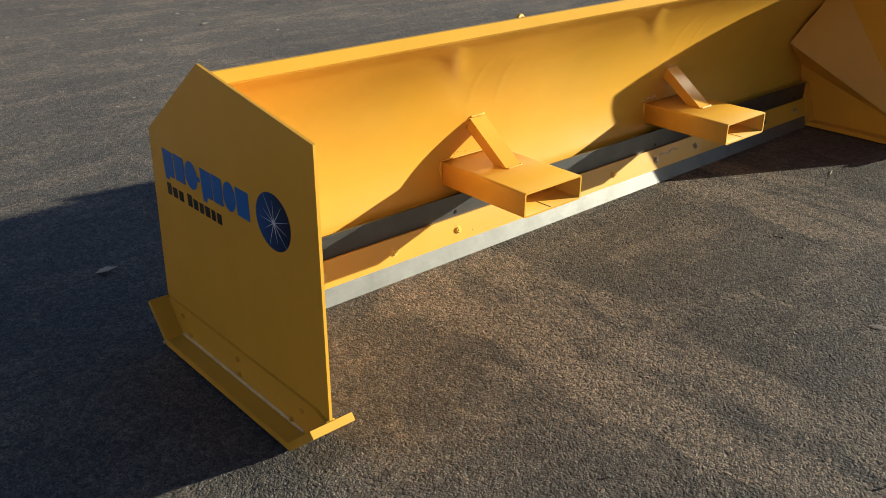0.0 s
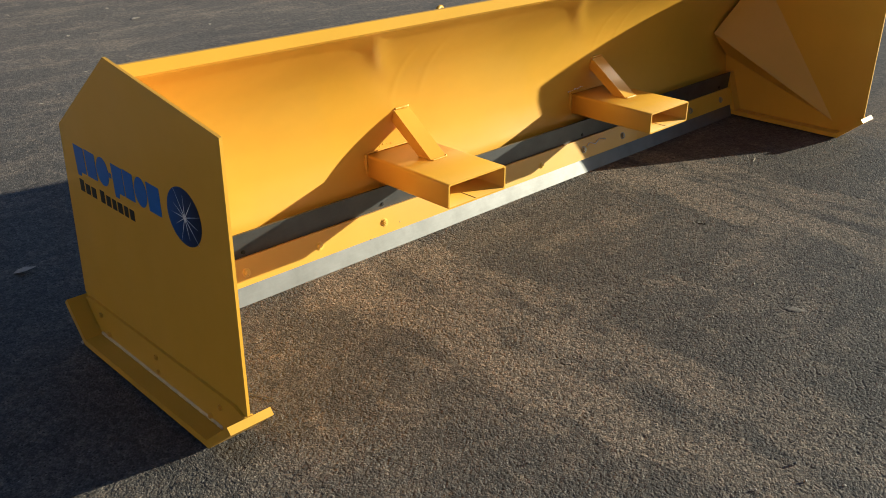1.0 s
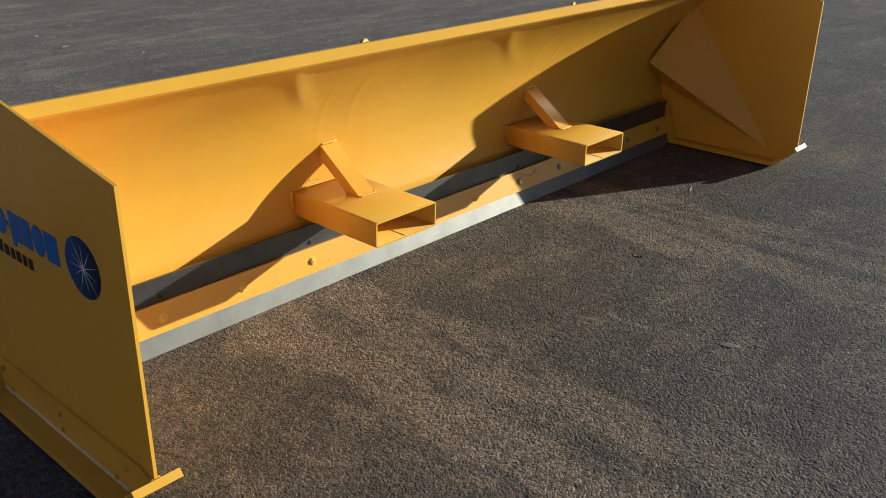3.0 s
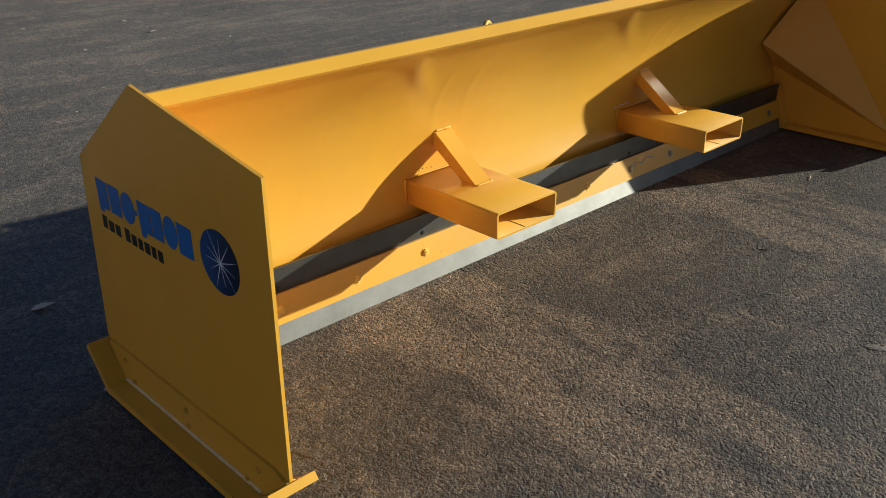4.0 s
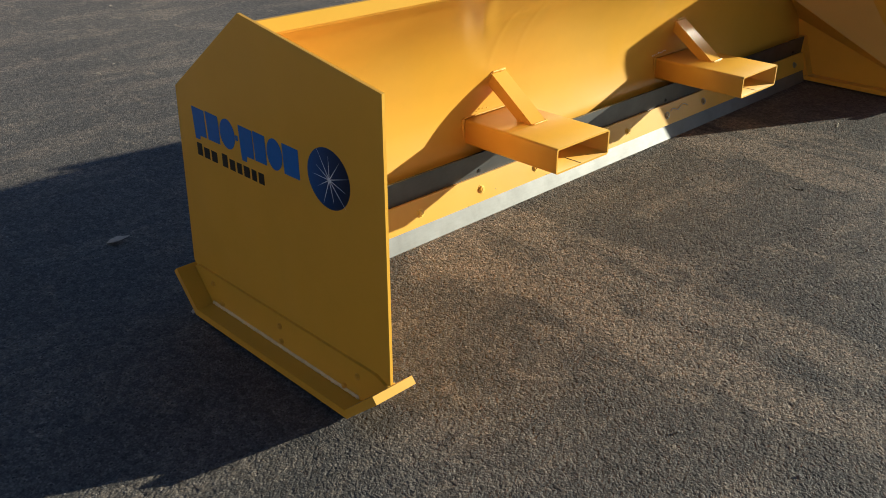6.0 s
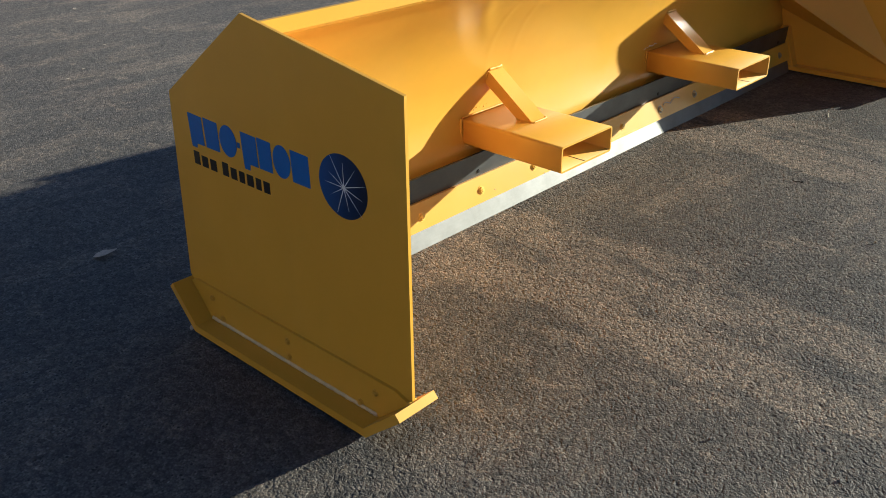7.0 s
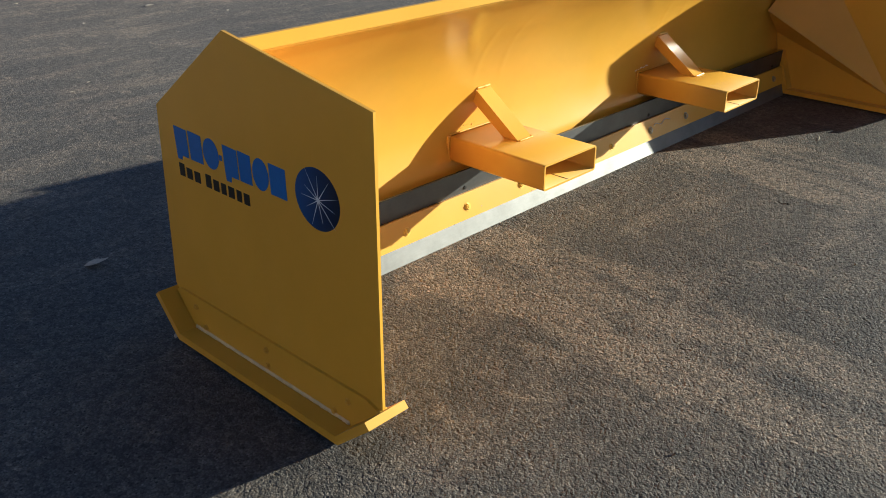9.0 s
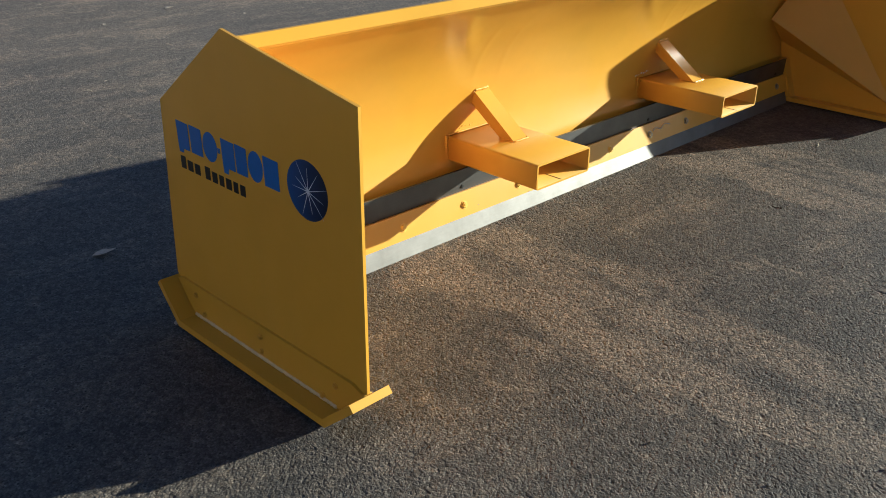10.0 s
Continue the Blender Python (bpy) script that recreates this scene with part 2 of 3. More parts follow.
def rod(points, radius, sides=8):
    """A round rod along points."""
    bm = bmesh.new()
    pts = [Vector(p) for p in points]
    rings = []
    side = None
    for i, p in enumerate(pts):
        d = (pts[min(i + 1, len(pts) - 1)] - pts[max(i - 1, 0)]).normalized()
        if side is None:
            side = d.orthogonal().normalized()
        side = (side - d * side.dot(d)).normalized()
        up = d.cross(side)
        r = radius[i] if isinstance(radius, (list, tuple)) else radius
        rings.append([bm.verts.new(p + (side * math.cos(a) + up * math.sin(a)) * r) for a in (2 * math.pi * k / sides for k in range(sides))])
    for a, b in zip(rings, rings[1:]):
        for k in range(sides):
            bm.faces.new((a[k], a[(k + 1) % sides], b[(k + 1) % sides], b[k]))
    bm.faces.new(rings[0][::-1])
    bm.faces.new(rings[-1])
    return bm


def bead(a, b, radius, seed, step=0.007):
    """A weld bead from a to b: a rod of overlapping lumps."""
    rng = random.Random(seed)
    a, b = Vector(a), Vector(b)
    n = max(4, int((b - a).length / step))
    pts = [a.lerp(b, i / n) + Vector((rng.uniform(-1, 1), rng.uniform(-1, 1), rng.uniform(-1, 1))) * radius * 0.12 for i in range(n + 1)]
    return rod(pts, [radius * (1.0 + (0.16 if i % 2 else -0.12) + rng.uniform(-0.1, 0.1)) for i in range(n + 1)], 6)


def hex_bolt(radius, height, washer=1.55):
    """A bolt head with a washer and a stub of thread, standing on the xy plane."""
    bm = bmesh.new()
    bmesh.ops.create_cone(bm, segments=20, radius1=radius * washer, radius2=radius * washer, depth=height * 0.25, cap_ends=True, matrix=Matrix.Translation((0, 0, height * 0.125)))
    bmesh.ops.create_cone(bm, segments=6, radius1=radius * 1.12, radius2=radius * 0.92, depth=height * 0.9, cap_ends=True, matrix=Matrix.Translation((0, 0, height * 0.55)))
    bmesh.ops.create_cone(bm, segments=12, radius1=radius * 0.50, radius2=radius * 0.40, depth=height * 0.3, cap_ends=True, matrix=Matrix.Translation((0, 0, height * 1.08)))
    return bm


def finish(bm, name, mat):
    bmesh.ops.recalc_face_normals(bm, faces=bm.faces)
    data = bpy.data.meshes.new(name)
    bm.to_mesh(data)
    bm.free()
    data.materials.append(mat)
    return data


# ---- ground ----
def spaced(stretches):
    """Grid lines through stretches (from, to, first step, last step)."""
    out = []
    for a, b, s0, s1 in stretches:
        n = max(1, round(2 * (b - a) / (s0 + s1)))
        u = np.arange(n) / n
        g = u * s0 + 0.5 * u * u * (s1 - s0)
        out.append(a + (b - a) * g / (0.5 * (s0 + s1)))
    return np.concatenate(out + [[stretches[-1][1]]])


def smooth_noise(x, y, cell, seed):
    rng = np.random.default_rng(seed)
    table = rng.random((256, 256))
    u, v = x / cell, y / cell
    i, j = np.floor(u).astype(int), np.floor(v).astype(int)
    fu, fv = u - i, v - j
    fu, fv = fu * fu * (3 - 2 * fu), fv * fv * (3 - 2 * fv)
    a, b = table[i % 256, j % 256], table[(i + 1) % 256, j % 256]
    c, d = table[i % 256, (j + 1) % 256], table[(i + 1) % 256, (j + 1) % 256]
    return (a * (1 - fu) + b * fu) * (1 - fv) + (c * (1 - fu) + d * fu) * fv


def stone_relief(x, y, cell, seed):
    """Height 0..1 of stones of uneven size and height, bedded in tar."""
    rng = np.random.default_rng(seed)
    jx, jy, tall, wide = (rng.random((512, 512)) for _ in range(4))
    u, v = x / cell, y / cell
    i, j = np.floor(u).astype(int), np.floor(v).astype(int)
    best = np.zeros_like(x)
    for di in (-1, 0, 1):
        for dj in (-1, 0, 1):
            a, b = (i + di) % 512, (j + dj) % 512
            d2 = (u - i - di - jx[a, b]) ** 2 + (v - j - dj - jy[a, b]) ** 2
            r = 0.46 + 0.34 * wide[a, b]
            best = np.maximum(best, (0.72 + 0.28 * tall[a, b] ** 3) * np.clip(2.6 * (1 - d2 / (r * r)), 0, 1))
    return best


STONE_HEIGHT = 0.0014


def ground():
    far = [(-1500.0, -400.0, 550.0, 550.0), (-400.0, -30.0, 90.0, 90.0), (-30.0, -3.0, 7.0, 1.0)]
    off = [(30.0, 400.0, 90.0, 90.0), (400.0, 1500.0, 550.0, 550.0)]
    xs = spaced(far + [(-3.0, -0.85, 0.5, 0.02), (-0.85, -0.20, 0.010, 0.004), (-0.20, 1.70, 0.0028, 0.0028), (1.70, 2.90, 0.0028, 0.006), (2.90, 4.70, 0.006, 0.012), (4.70, 30.0, 0.02, 4.0)] + off)
    ys = spaced(far + [(-3.0, -1.30, 0.5, 0.02), (-1.30, 0.62, 0.0028, 0.0030), (0.62, 1.20, 0.0030, 0.02), (1.20, 4.60, 0.03, 0.10), (4.60, 30.0, 0.1, 4.0)] + off)
    gx, gy = np.meshgrid(xs, ys)
    wx = gx + 0.004 * smooth_noise(gx, gy, 0.012, 1)
    wy = gy + 0.004 * smooth_noise(gx, gy, 0.012, 2)
    # rolled stones of nearly one height, with open pits between them and a rough skin
    relief = 0.45 * stone_relief(wx, wy, 0.0070, 3) + 0.28 * stone_relief(wx, wy, 0.0115, 4) + 0.10 * smooth_noise(gx, gy, 0.07, 6)
    pits = np.clip((0.36 - smooth_noise(wx, wy, 0.0085, 7)) / 0.16, 0, 1) * np.clip((smooth_noise(gx, gy, 0.045, 8) - 0.25) / 0.3, 0, 1)
    relief = relief - 0.50 * pits + 0.07 * np.random.default_rng(9).random(gx.shape)
    low, high = np.percentile(relief, (3, 97))
    # the relief dies out where the grid gets coarse
    fade = np.clip((gx + 0.95) / 0.3, 0, 1) * np.clip((gy + 1.55) / 0.2, 0, 1) * np.clip((4.7 - gx) / 1.2, 0, 1) * np.clip((1.1 - gy) / 0.4, 0, 1)
    gz = STONE_HEIGHT * fade * ((relief - low) / (high - low) - 0.90)
    nx, ny = len(xs), len(ys)
    k = (np.arange(ny - 1)[:, None] * nx + np.arange(nx - 1)[None, :]).ravel()
    quads = np.stack((k, k + 1, k + nx + 1, k + nx), 1)
    data = bpy.data.meshes.new("ground")
    data.vertices.add(nx * ny)
    data.vertices.foreach_set("co", np.stack((gx, gy, gz), -1).astype(np.float32).ravel())
    data.loops.add(quads.size)
    data.loops.foreach_set("vertex_index", quads.astype(np.int32).ravel())
    data.polygons.add(len(quads))
    data.polygons.foreach_set("loop_start", np.arange(0, quads.size, 4, dtype=np.int32))
    data.update(calc_edges=True)
    data.shade_flat()
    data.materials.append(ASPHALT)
    return tagged(new("ground", data), "coarse dark asphalt yard with dusty pale tyre tracks", "asphalt", kind="structure")


ground()


def bounce_ring():
    """Unseen ring round the yard, added to bounce light; low sunward, taller opposite."""
    bm = bmesh.new()
    rng = random.Random(5)
    n = 260
    rows = []
    for i in range(n):
        a = 2 * math.pi * i / n
        toward_sun = math.cos(a - math.atan2(SUN.y, SUN.x))
        far = 62 + 5 * math.sin(i * 2 * math.pi * 15 / n) + rng.uniform(-2, 2)
        top = 1.2 + 6.2 * (1.0 - toward_sun) + (0.8 * noise.noise((3 * math.cos(a), 3 * math.sin(a), 0.0)) + rng.uniform(-0.3, 0.3)) * (1.0 - 0.9 * max(0.0, toward_sun))
        ring = []
        for out_by, h in ((0.0, 0.0), (-1.6, 0.25), (-2.4, 0.5), (-1.3, 0.8), (1.0, 1.0), (4.0, 0.7), (4.5, 0.0)):
            r = far + out_by + rng.uniform(-0.7, 0.7)
            ring.append(bm.verts.new((1.0 + r * math.cos(a), 0.5 + r * math.sin(a), top * (h + (rng.uniform(-0.04, 0.04) if 0 < h else 0.0)))))
        rows.append(ring)
    for p, q in zip(rows, rows[1:] + rows[:1]):
        for k in range(6):
            bm.faces.new((p[k], p[k + 1], q[k + 1], q[k]))
    ob = part("backdrop", bm, BOUNCE_TAN)
    tagged(ob, "unseen pale brown ring round the yard, added to bounce light", "trees", kind="structure")


bounce_ring()

# ---- snow pusher ----
LENGTH = 3.66
PLATE = 0.0085
pusher = new("snow_pusher")
pusher.location = (LENGTH / 2, 0.45, 0.0)
tagged(pusher, "yellow steel snow pusher attachment with fork pockets, standing on asphalt", "snow pusher")

# upright end plates with peaked tops
OUTLINE = [(0.0, 0.840), (0.0, 0.1230), (0.1030, 0.033), (0.784, 0.033), (0.884, 0.140), (0.857, 0.680), (0.512, 0.925)]


def side_plate(x0, x1, label):
    return part("side_plate", bevel(prism(OUTLINE, x0, x1), 0.0014, 2), YELLOW, pusher, label)


near_plate = side_plate(0.0, PLATE, "yellow end plate with blue and black printed marks")
side_plate(LENGTH - PLATE, LENGTH, "plain yellow end plate")

# curved moldboard
PROFILE = [(0.777, 0.190), (0.780, 0.230), (0.790, 0.272), (0.798, 0.315), (0.803, 0.360), (0.802, 0.410), (0.796, 0.460), (0.783, 0.510), (0.763, 0.565), (0.735, 0.620),
           (0.700, 0.672), (0.660, 0.720), (0.610, 0.767), (0.550, 0.813), (0.485, 0.854), (0.425, 0.886)]
RIBS = ((0.87, 0.80), (1.90, 1.10))
CREASES = (1.15, 1.29, 2.36, 2.50)


def moldboard():
    n = len(PROFILE)
    fine = []
    for i in range(n - 1):
        p0, p1, p2, p3 = (Vector(PROFILE[max(0, min(n - 1, i + k))]) for k in (-1, 0, 1, 2))
        for k in range(3):
            u = k / 3
            fine.append(0.5 * ((2 * p1) + (p2 - p0) * u + (2 * p0 - 5 * p1 + 4 * p2 - p3) * u * u + (3 * p1 - p0 - 3 * p2 + p3) * u ** 3))
    fine.append(Vector(PROFILE[-1]))
    x0, x1, steps = PLATE + 0.001, LENGTH - PLATE - 0.001, 520
    bm = bmesh.new()
    front, back = [], []
    for s in range(steps + 1):
        x = x0 + (x1 - x0) * s / steps
        a, b = [], []
        for i, p in enumerate(fine):
            d = (fine[min(i + 1, len(fine) - 1)] - fine[max(i - 1, 0)]).normalized()
            nrm = Vector((-d.y, d.x))
            h = i / (len(fine) - 1)
            wave = 0.0026 * noise.noise((x * 1.6, h * 3.0, 4.0))
            # ridges drawn by the ribs behind, and faint weld creases over the pockets
            fade = min(1.0, max(0.0, (h - 0.58) / 0.20)) * min(1.0, (1.0 - h) * 14.0)
            for at, slant in RIBS:
                wave += 0.0048 * fade * math.exp(-((x - at - slant * (0.92 - h)) / 0.036) ** 2)
            low = min(1.0, max(0.0, (h - 0.40) / 0.15)) * min(1.0, max(0.0, (0.84 - h) / 0.12))
            for at in CREASES:
                wave += 0.0007 * low * math.exp(-((x - at - 0.35 * (h - 0.72) ** 2) / 0.014) ** 2)
            q = p + nrm * wave
            a.append(bm.verts.new((x, q.x, q.y)))
            r = p - nrm * 0.008
            b.append(bm.verts.new((x, r.x, r.y)))
        front.append(a)
        back.append(b)
    m = len(fine)
    for s in range(steps):
        for i in range(m - 1):
            bm.faces.new((front[s][i], front[s][i + 1], front[s + 1][i + 1], front[s + 1][i]))
            bm.faces.new((back[s][i], back[s + 1][i], back[s + 1][i + 1], back[s][i + 1]))
        bm.faces.new((front[s][0], front[s + 1][0], back[s + 1][0], back[s][0]))
        bm.faces.new((front[s][m - 1], back[s][m - 1], back[s + 1][m - 1], front[s + 1][m - 1]))
    for s in (0, steps):
        for i in range(m - 1):
            bm.faces.new((front[s][i], back[s][i], back[s][i + 1], front[s][i + 1]))
    for f in bm.faces:
        f.smooth = True
    for e in bm.edges:
        if len(e.link_faces) == 2 and e.calc_face_angle(0.0) > radians(50):
            e.smooth = False
    return part("moldboard", bm, YELLOW, pusher, "glossy yellow curved moldboard")


moldboard()
part("top_flange", bevel(prism([(0.420, 0.888), (0.450, 0.914), (0.462, 0.914), (0.462, 0.905), (0.428, 0.880)], PLATE + 0.001, LENGTH - PLATE - 0.001), 0.0015), YELLOW, pusher, "bright yellow folded top lip")

# bare steel cutting edge and the bolted bar in front of it
EDGE_TILT = 0.30
IN0, IN1 = 0.066, LENGTH - 0.066


def edge_y(z):
    return 0.684 + EDGE_TILT * z


def bar_y(z):
    return edge_y(z) - 0.012


edge = part("cutting_edge", bevel(prism([(edge_y(0.0), 0.0), (edge_y(0.0) + 0.016, 0.0), (edge_y(0.150) + 0.016, 0.150), (edge_y(0.150), 0.150)], IN0, IN1), 0.0015), STEEL, pusher, "bare grey steel cutting edge")
UPPER = [(edge_y(0.152), 0.152), (edge_y(0.152) + 0.016, 0.152), (edge_y(0.157) + 0.009, 0.234), (edge_y(0.157) - 0.007, 0.238)]
part("upper_blade", bevel(prism(UPPER, IN0, IN1), 0.0015), SHADE_STEEL, edge, "bare steel strip above the clamp bar, coloured darker for shade")
bar = part("clamp_bar", bevel(prism([(bar_y(0.066), 0.066), (bar_y(0.066) + 0.0115, 0.064), (bar_y(0.154) + 0.0115, 0.152), (bar_y(0.154), 0.154)], IN0, IN1), 0.002), YELLOW, pusher, "long yellow bolted clamp bar")
lean = math.atan(EDGE_TILT)
out = Vector((0.0, -math.cos(lean), math.sin(lean)))
bolt_mesh = finish(hex_bolt(0.0115, 0.009, 1.45), "bolt", ZINC)
bolt_yellow = finish(hex_bolt(0.0115, 0.008, 1.4), "bolt", PAINTED_BOLT)
turn = Vector((0, 0, 1)).rotation_difference(out).to_matrix().to_4x4()
for k in range(12):
    z = 0.107
    spot = Vector((0.157 + 0.3025 * k, bar_y(z) + 0.0005, z))
    painted = k < 7
    part("bolt", bolt_yellow if painted else bolt_mesh, None, bar, "" if painted else "zinc bolt head with rust", Matrix.Translation(spot) @ turn @ pose(0, 0, 0, 0, 0, 23 * k))
stud = finish(hex_bolt(0.008, 0.006, 1.3), "stud", DARK_HOLE)
for k in range(6):
    z = 0.170
    part("stud", stud, None, bar, "", Matrix.Translation((0.470 + 0.605 * k, edge_y(0.157) + 0.0002, z)) @ pose(0, 0, 0, 90, 0, 0))
for x0, x1 in ((PLATE + 0.001, IN0 - 0.001), (IN1 + 0.001, LENGTH - PLATE - 0.001)):
    part("end_bracket", bevel(prism([(0.668, 0.034), (0.800, 0.034), (0.768, 0.185), (0.766, 0.230), (0.735, 0.230)], x0, x1), 0.003), YELLOW, pusher, "yellow bracket at the end of the clamp bar")
for x, z in ((1.135, 0.090), (1.42, 0.068), (1.60, 0.075), (0.985, 0.066)):
    bm = bmesh.new()
    bmesh.ops.create_icosphere(bm, subdivisions=1, radius=0.0026)
    part("chip", bm, STONE, bar, "dull paint chip", Matrix.Translation((x, bar_y(z) - 0.0005, z)) @ Matrix.Diagonal((1.0, 0.5, 0.8, 1.0)), smooth=True)
curl = [(2.300 + 0.014 * k, bar_y(0.118) - 0.003 + 0.003 * math.sin(k * 1.3), 0.120 + 0.007 * math.sin(k * 1.1) + 0.0009 * k) for k in range(11)]
part("wire_curl", rod(curl, 0.0016, 6), WHITE, bar, "pale curled bit of wire", smooth=True)


# fork pockets: hollow rectangular tubes with a slanting strut each
def rounded(x0, x1, z0, z1, r, n=4):
    pts = []
    for cx, cz, a0 in ((x1 - r, z1 - r, 0), (x0 + r, z1 - r, 90), (x0 + r, z0 + r, 180), (x1 - r, z0 + r, 270)):
        for k in range(n + 1):
            a = radians(a0 + 90 * k / n)
            pts.append((cx + r * math.cos(a), cz + r * math.sin(a)))
    return pts


def fork_tube(x0, x1, z0, z1, y0, y1):
    bm = bmesh.new()
    wall = 0.0065
    o, i = rounded(x0, x1, z0, z1, 0.010), rounded(x0 + wall, x1 - wall, z0 + wall, z1 - wall, 0.005)
    rings = [[bm.verts.new((x, y, z)) for x, z in pts] for y, pts in ((y0, o), (y1, o), (y1, i), (y0, i))]
    n = len(o)
    for a, b in ((0, 1), (1, 2), (2, 3), (3, 0)):
        for k in range(n):
            bm.faces.new((rings[a][k], rings[a][(k + 1) % n], rings[b][(k + 1) % n], rings[b][k]))
    for f in bm.faces:
        f.smooth = abs(f.calc_center_median().y - (y0 + y1) / 2) < 0.01
    return bm


def fork_pocket(x0, width, sx, seed):
    x1, z0, z1 = x0 + width, 0.257, 0.348
    tube = part("fork_pocket", fork_tube(x0, x1, z0, z1, 0.369, 0.799), YELLOW, pusher, "hollow yellow rectangular fork pocket")
    part("strut", bevel(prism([(0.586, z1), (0.783, 0.491), (0.795, 0.496), (0.806, 0.452), (0.656, z1)], sx, sx + 0.075), 0.004, 2), YELLOW, tube, "slanting square yellow strut")
    for a, b, r in (((x0 + 0.004, 0.796, z1 + 0.004), (x1 - 0.004, 0.796, z1 + 0.003), 0.0030), ((x0 - 0.002, 0.796, z0 + 0.002), (x0 - 0.002, 0.796, z1 + 0.002), 0.0058),
                    ((sx, 0.583, z1 + 0.002), (sx + 0.075, 0.583, z1 + 0.002), 0.0032), ((sx + 0.077, 0.588, z1 + 0.002), (sx + 0.077, 0.654, z1 + 0.002), 0.0036),
                    ((sx + 0.002, 0.786, 0.497), (sx + 0.073, 0.786, 0.497), 0.0048), ((sx - 0.001, 0.786, 0.494), (sx - 0.001, 0.800, 0.455), 0.0036)):
        seed += 1
        part("weld", bead(a, b, r, seed), YELLOW, tube, "", smooth=True)
    part("seam_slot", prism([(0.372, z0 + 0.0068), (0.442, z0 + 0.0068), (0.442, z0 + 0.0073), (0.372, z0 + 0.0073)], x0 + 0.137, x0 + 0.139), DARK_HOLE, tube, "dark seam along the floor of the pocket")


fork_pocket(1.063, 0.289, 1.192, 10)
fork_pocket(2.274, 0.291, 2.396, 20)

# weld spatter on the moldboard over the pockets, its glints put into the colour
rng = random.Random(8)
for x0, count, gap, mat, label in ((1.104, 7, 0.017, PAINTED_BOLT, "weld spatter, coloured bright for its glint"), (2.262, 9, 0.012, WHITE, "weld spatter, whitened for its glint")):
    for k in range(count):
        bm = bmesh.new()
        bmesh.ops.create_icosphere(bm, subdivisions=1, radius=rng.uniform(0.0020, 0.0042))
        for v in bm.verts:
            v.co *= rng.uniform(0.75, 1.25)
        part("weld_spatter", bm, mat, pusher, label, Matrix.Translation((x0 + gap * k + rng.uniform(-0.006, 0.006), 0.8035, 0.362 + 0.0006 * k + rng.uniform(-0.004, 0.005))), smooth=True)


# folded corner gussets between moldboard and end plates
def gusset(x, s):
    a, b, c, d = Vector((x - s * 0.175, 0.790, 0.455)), Vector((x, 0.150, 0.078)), Vector((x, 0.655, 0.765)), Vector((x, 0.797, 0.315))
    bm = bmesh.new()
    va, vb, vc, vd = (bm.verts.new(p) for p in (a, b, c, d))
    back = bm.verts.new(Vector((x, 0.80, 0.50)))
    for tri in ((va, vb, vc), (va, vd, vb), (va, vc, back), (va, back, vd), (vb, vd, back), (vb, back, vc)):
        bm.faces.new(tri)
    part("gusset", bevel(bm, 0.003, 2), YELLOW, pusher, "folded yellow corner gusset")


gusset(LENGTH - PLATE - 0.0005, 1)
gusset(PLATE + 0.0005, -1)


# skids with upturned ends and a bolted web
def skid(x0, x1, web0, web1, bolt_x, way):
    line = [(-0.022, 0.112), (0.096, 0.009), (0.798, 0.009), (0.897, 0.118)]
    sole = part("skid_shoe", bevel(prism(strip(line, 0.022), x0, x1), 0.002), YELLOW, pusher, "yellow skid shoe with upturned ends")
    part("runner", bevel(prism([(0.115, 0.0), (0.785, 0.0), (0.797, 0.0085), (0.103, 0.0085)], x0 + 0.028, x1 - 0.028), 0.002), STEEL, sole, "worn steel runner under the sole")
    web = [(0.1040, 0.0330), (0.788, 0.0325), (0.870, 0.126), (0.850, 0.136), (0.050, 0.136), (0.004, 0.1196)]
    part("web", bevel(prism(web, web0, web1), 0.0015), YELLOW, sole)
    wx = bolt_x - way * 0.0005
    part("weld", bead((wx, 0.112, 0.037), (wx, 0.782, 0.037), 0.0055, 31), HIGHLIGHT_SEAM, sole, "weld seam along the sole with a painted pale highlight", smooth=True)
    part("weld", bead((web0 - 0.004, 0.003, 0.120), (web1 + 0.016, 0.003, 0.120), 0.0055, 33), YELLOW, sole, "", smooth=True)
    head = finish(hex_bolt(0.0075, 0.006, 1.3), "bolt", DULL_BOLT)
    for y, z in ((0.114, 0.099), (0.168, 0.047), (0.440, 0.103), (0.439, 0.056), (0.771, 0.104), (0.731, 0.053)):
        part("bolt", head, None, sole, "", pose(bolt_x, y, z, 0, way * 90, 0))


skid(-0.063, 0.062, -0.0085, 0.0004, -0.0085, -1)
skid(LENGTH - 0.062, LENGTH + 0.063, LENGTH - 0.0004, LENGTH + 0.0085, LENGTH + 0.0085, 1)

# lifting loops behind the top lip
for cx in (1.20, 2.38):
    pts = [(cx + 0.034 * math.cos(a), 0.555 + 0.012 * math.cos(a), 0.842 + 0.054 * math.sin(a)) for a in (math.pi * k / 14 for k in range(15))]
    part("lifting_loop", rod(pts, 0.0075, 8), YELLOW, pusher, "small bent rod lifting loop", smooth=True)


# printed marks on the near end plate: plain blocks for the maker's mark, and a rayed disc
def flat(outline, thick, name, mat, label=""):
    """A thin sheet on the outer face of the near plate; outline in (y, z)."""
    return part(name, prism(outline, -0.0004 - thick, -0.0004), mat, near_plate, label)


def block(y, w, z0, z1, slant=0.008, tail=0.0):
    lean_y = -slant
    pts = [(y, z1), (y - w, z1 - 0.002), (y - w + lean_y * 0.3, z0)]
    if tail:
        pts += [(y - w * 0.5, z0), (y - w * 0.45, z0 - tail), (y - 0.006, z0 - tail)]
    return pts + [(y - 0.004, z0)]


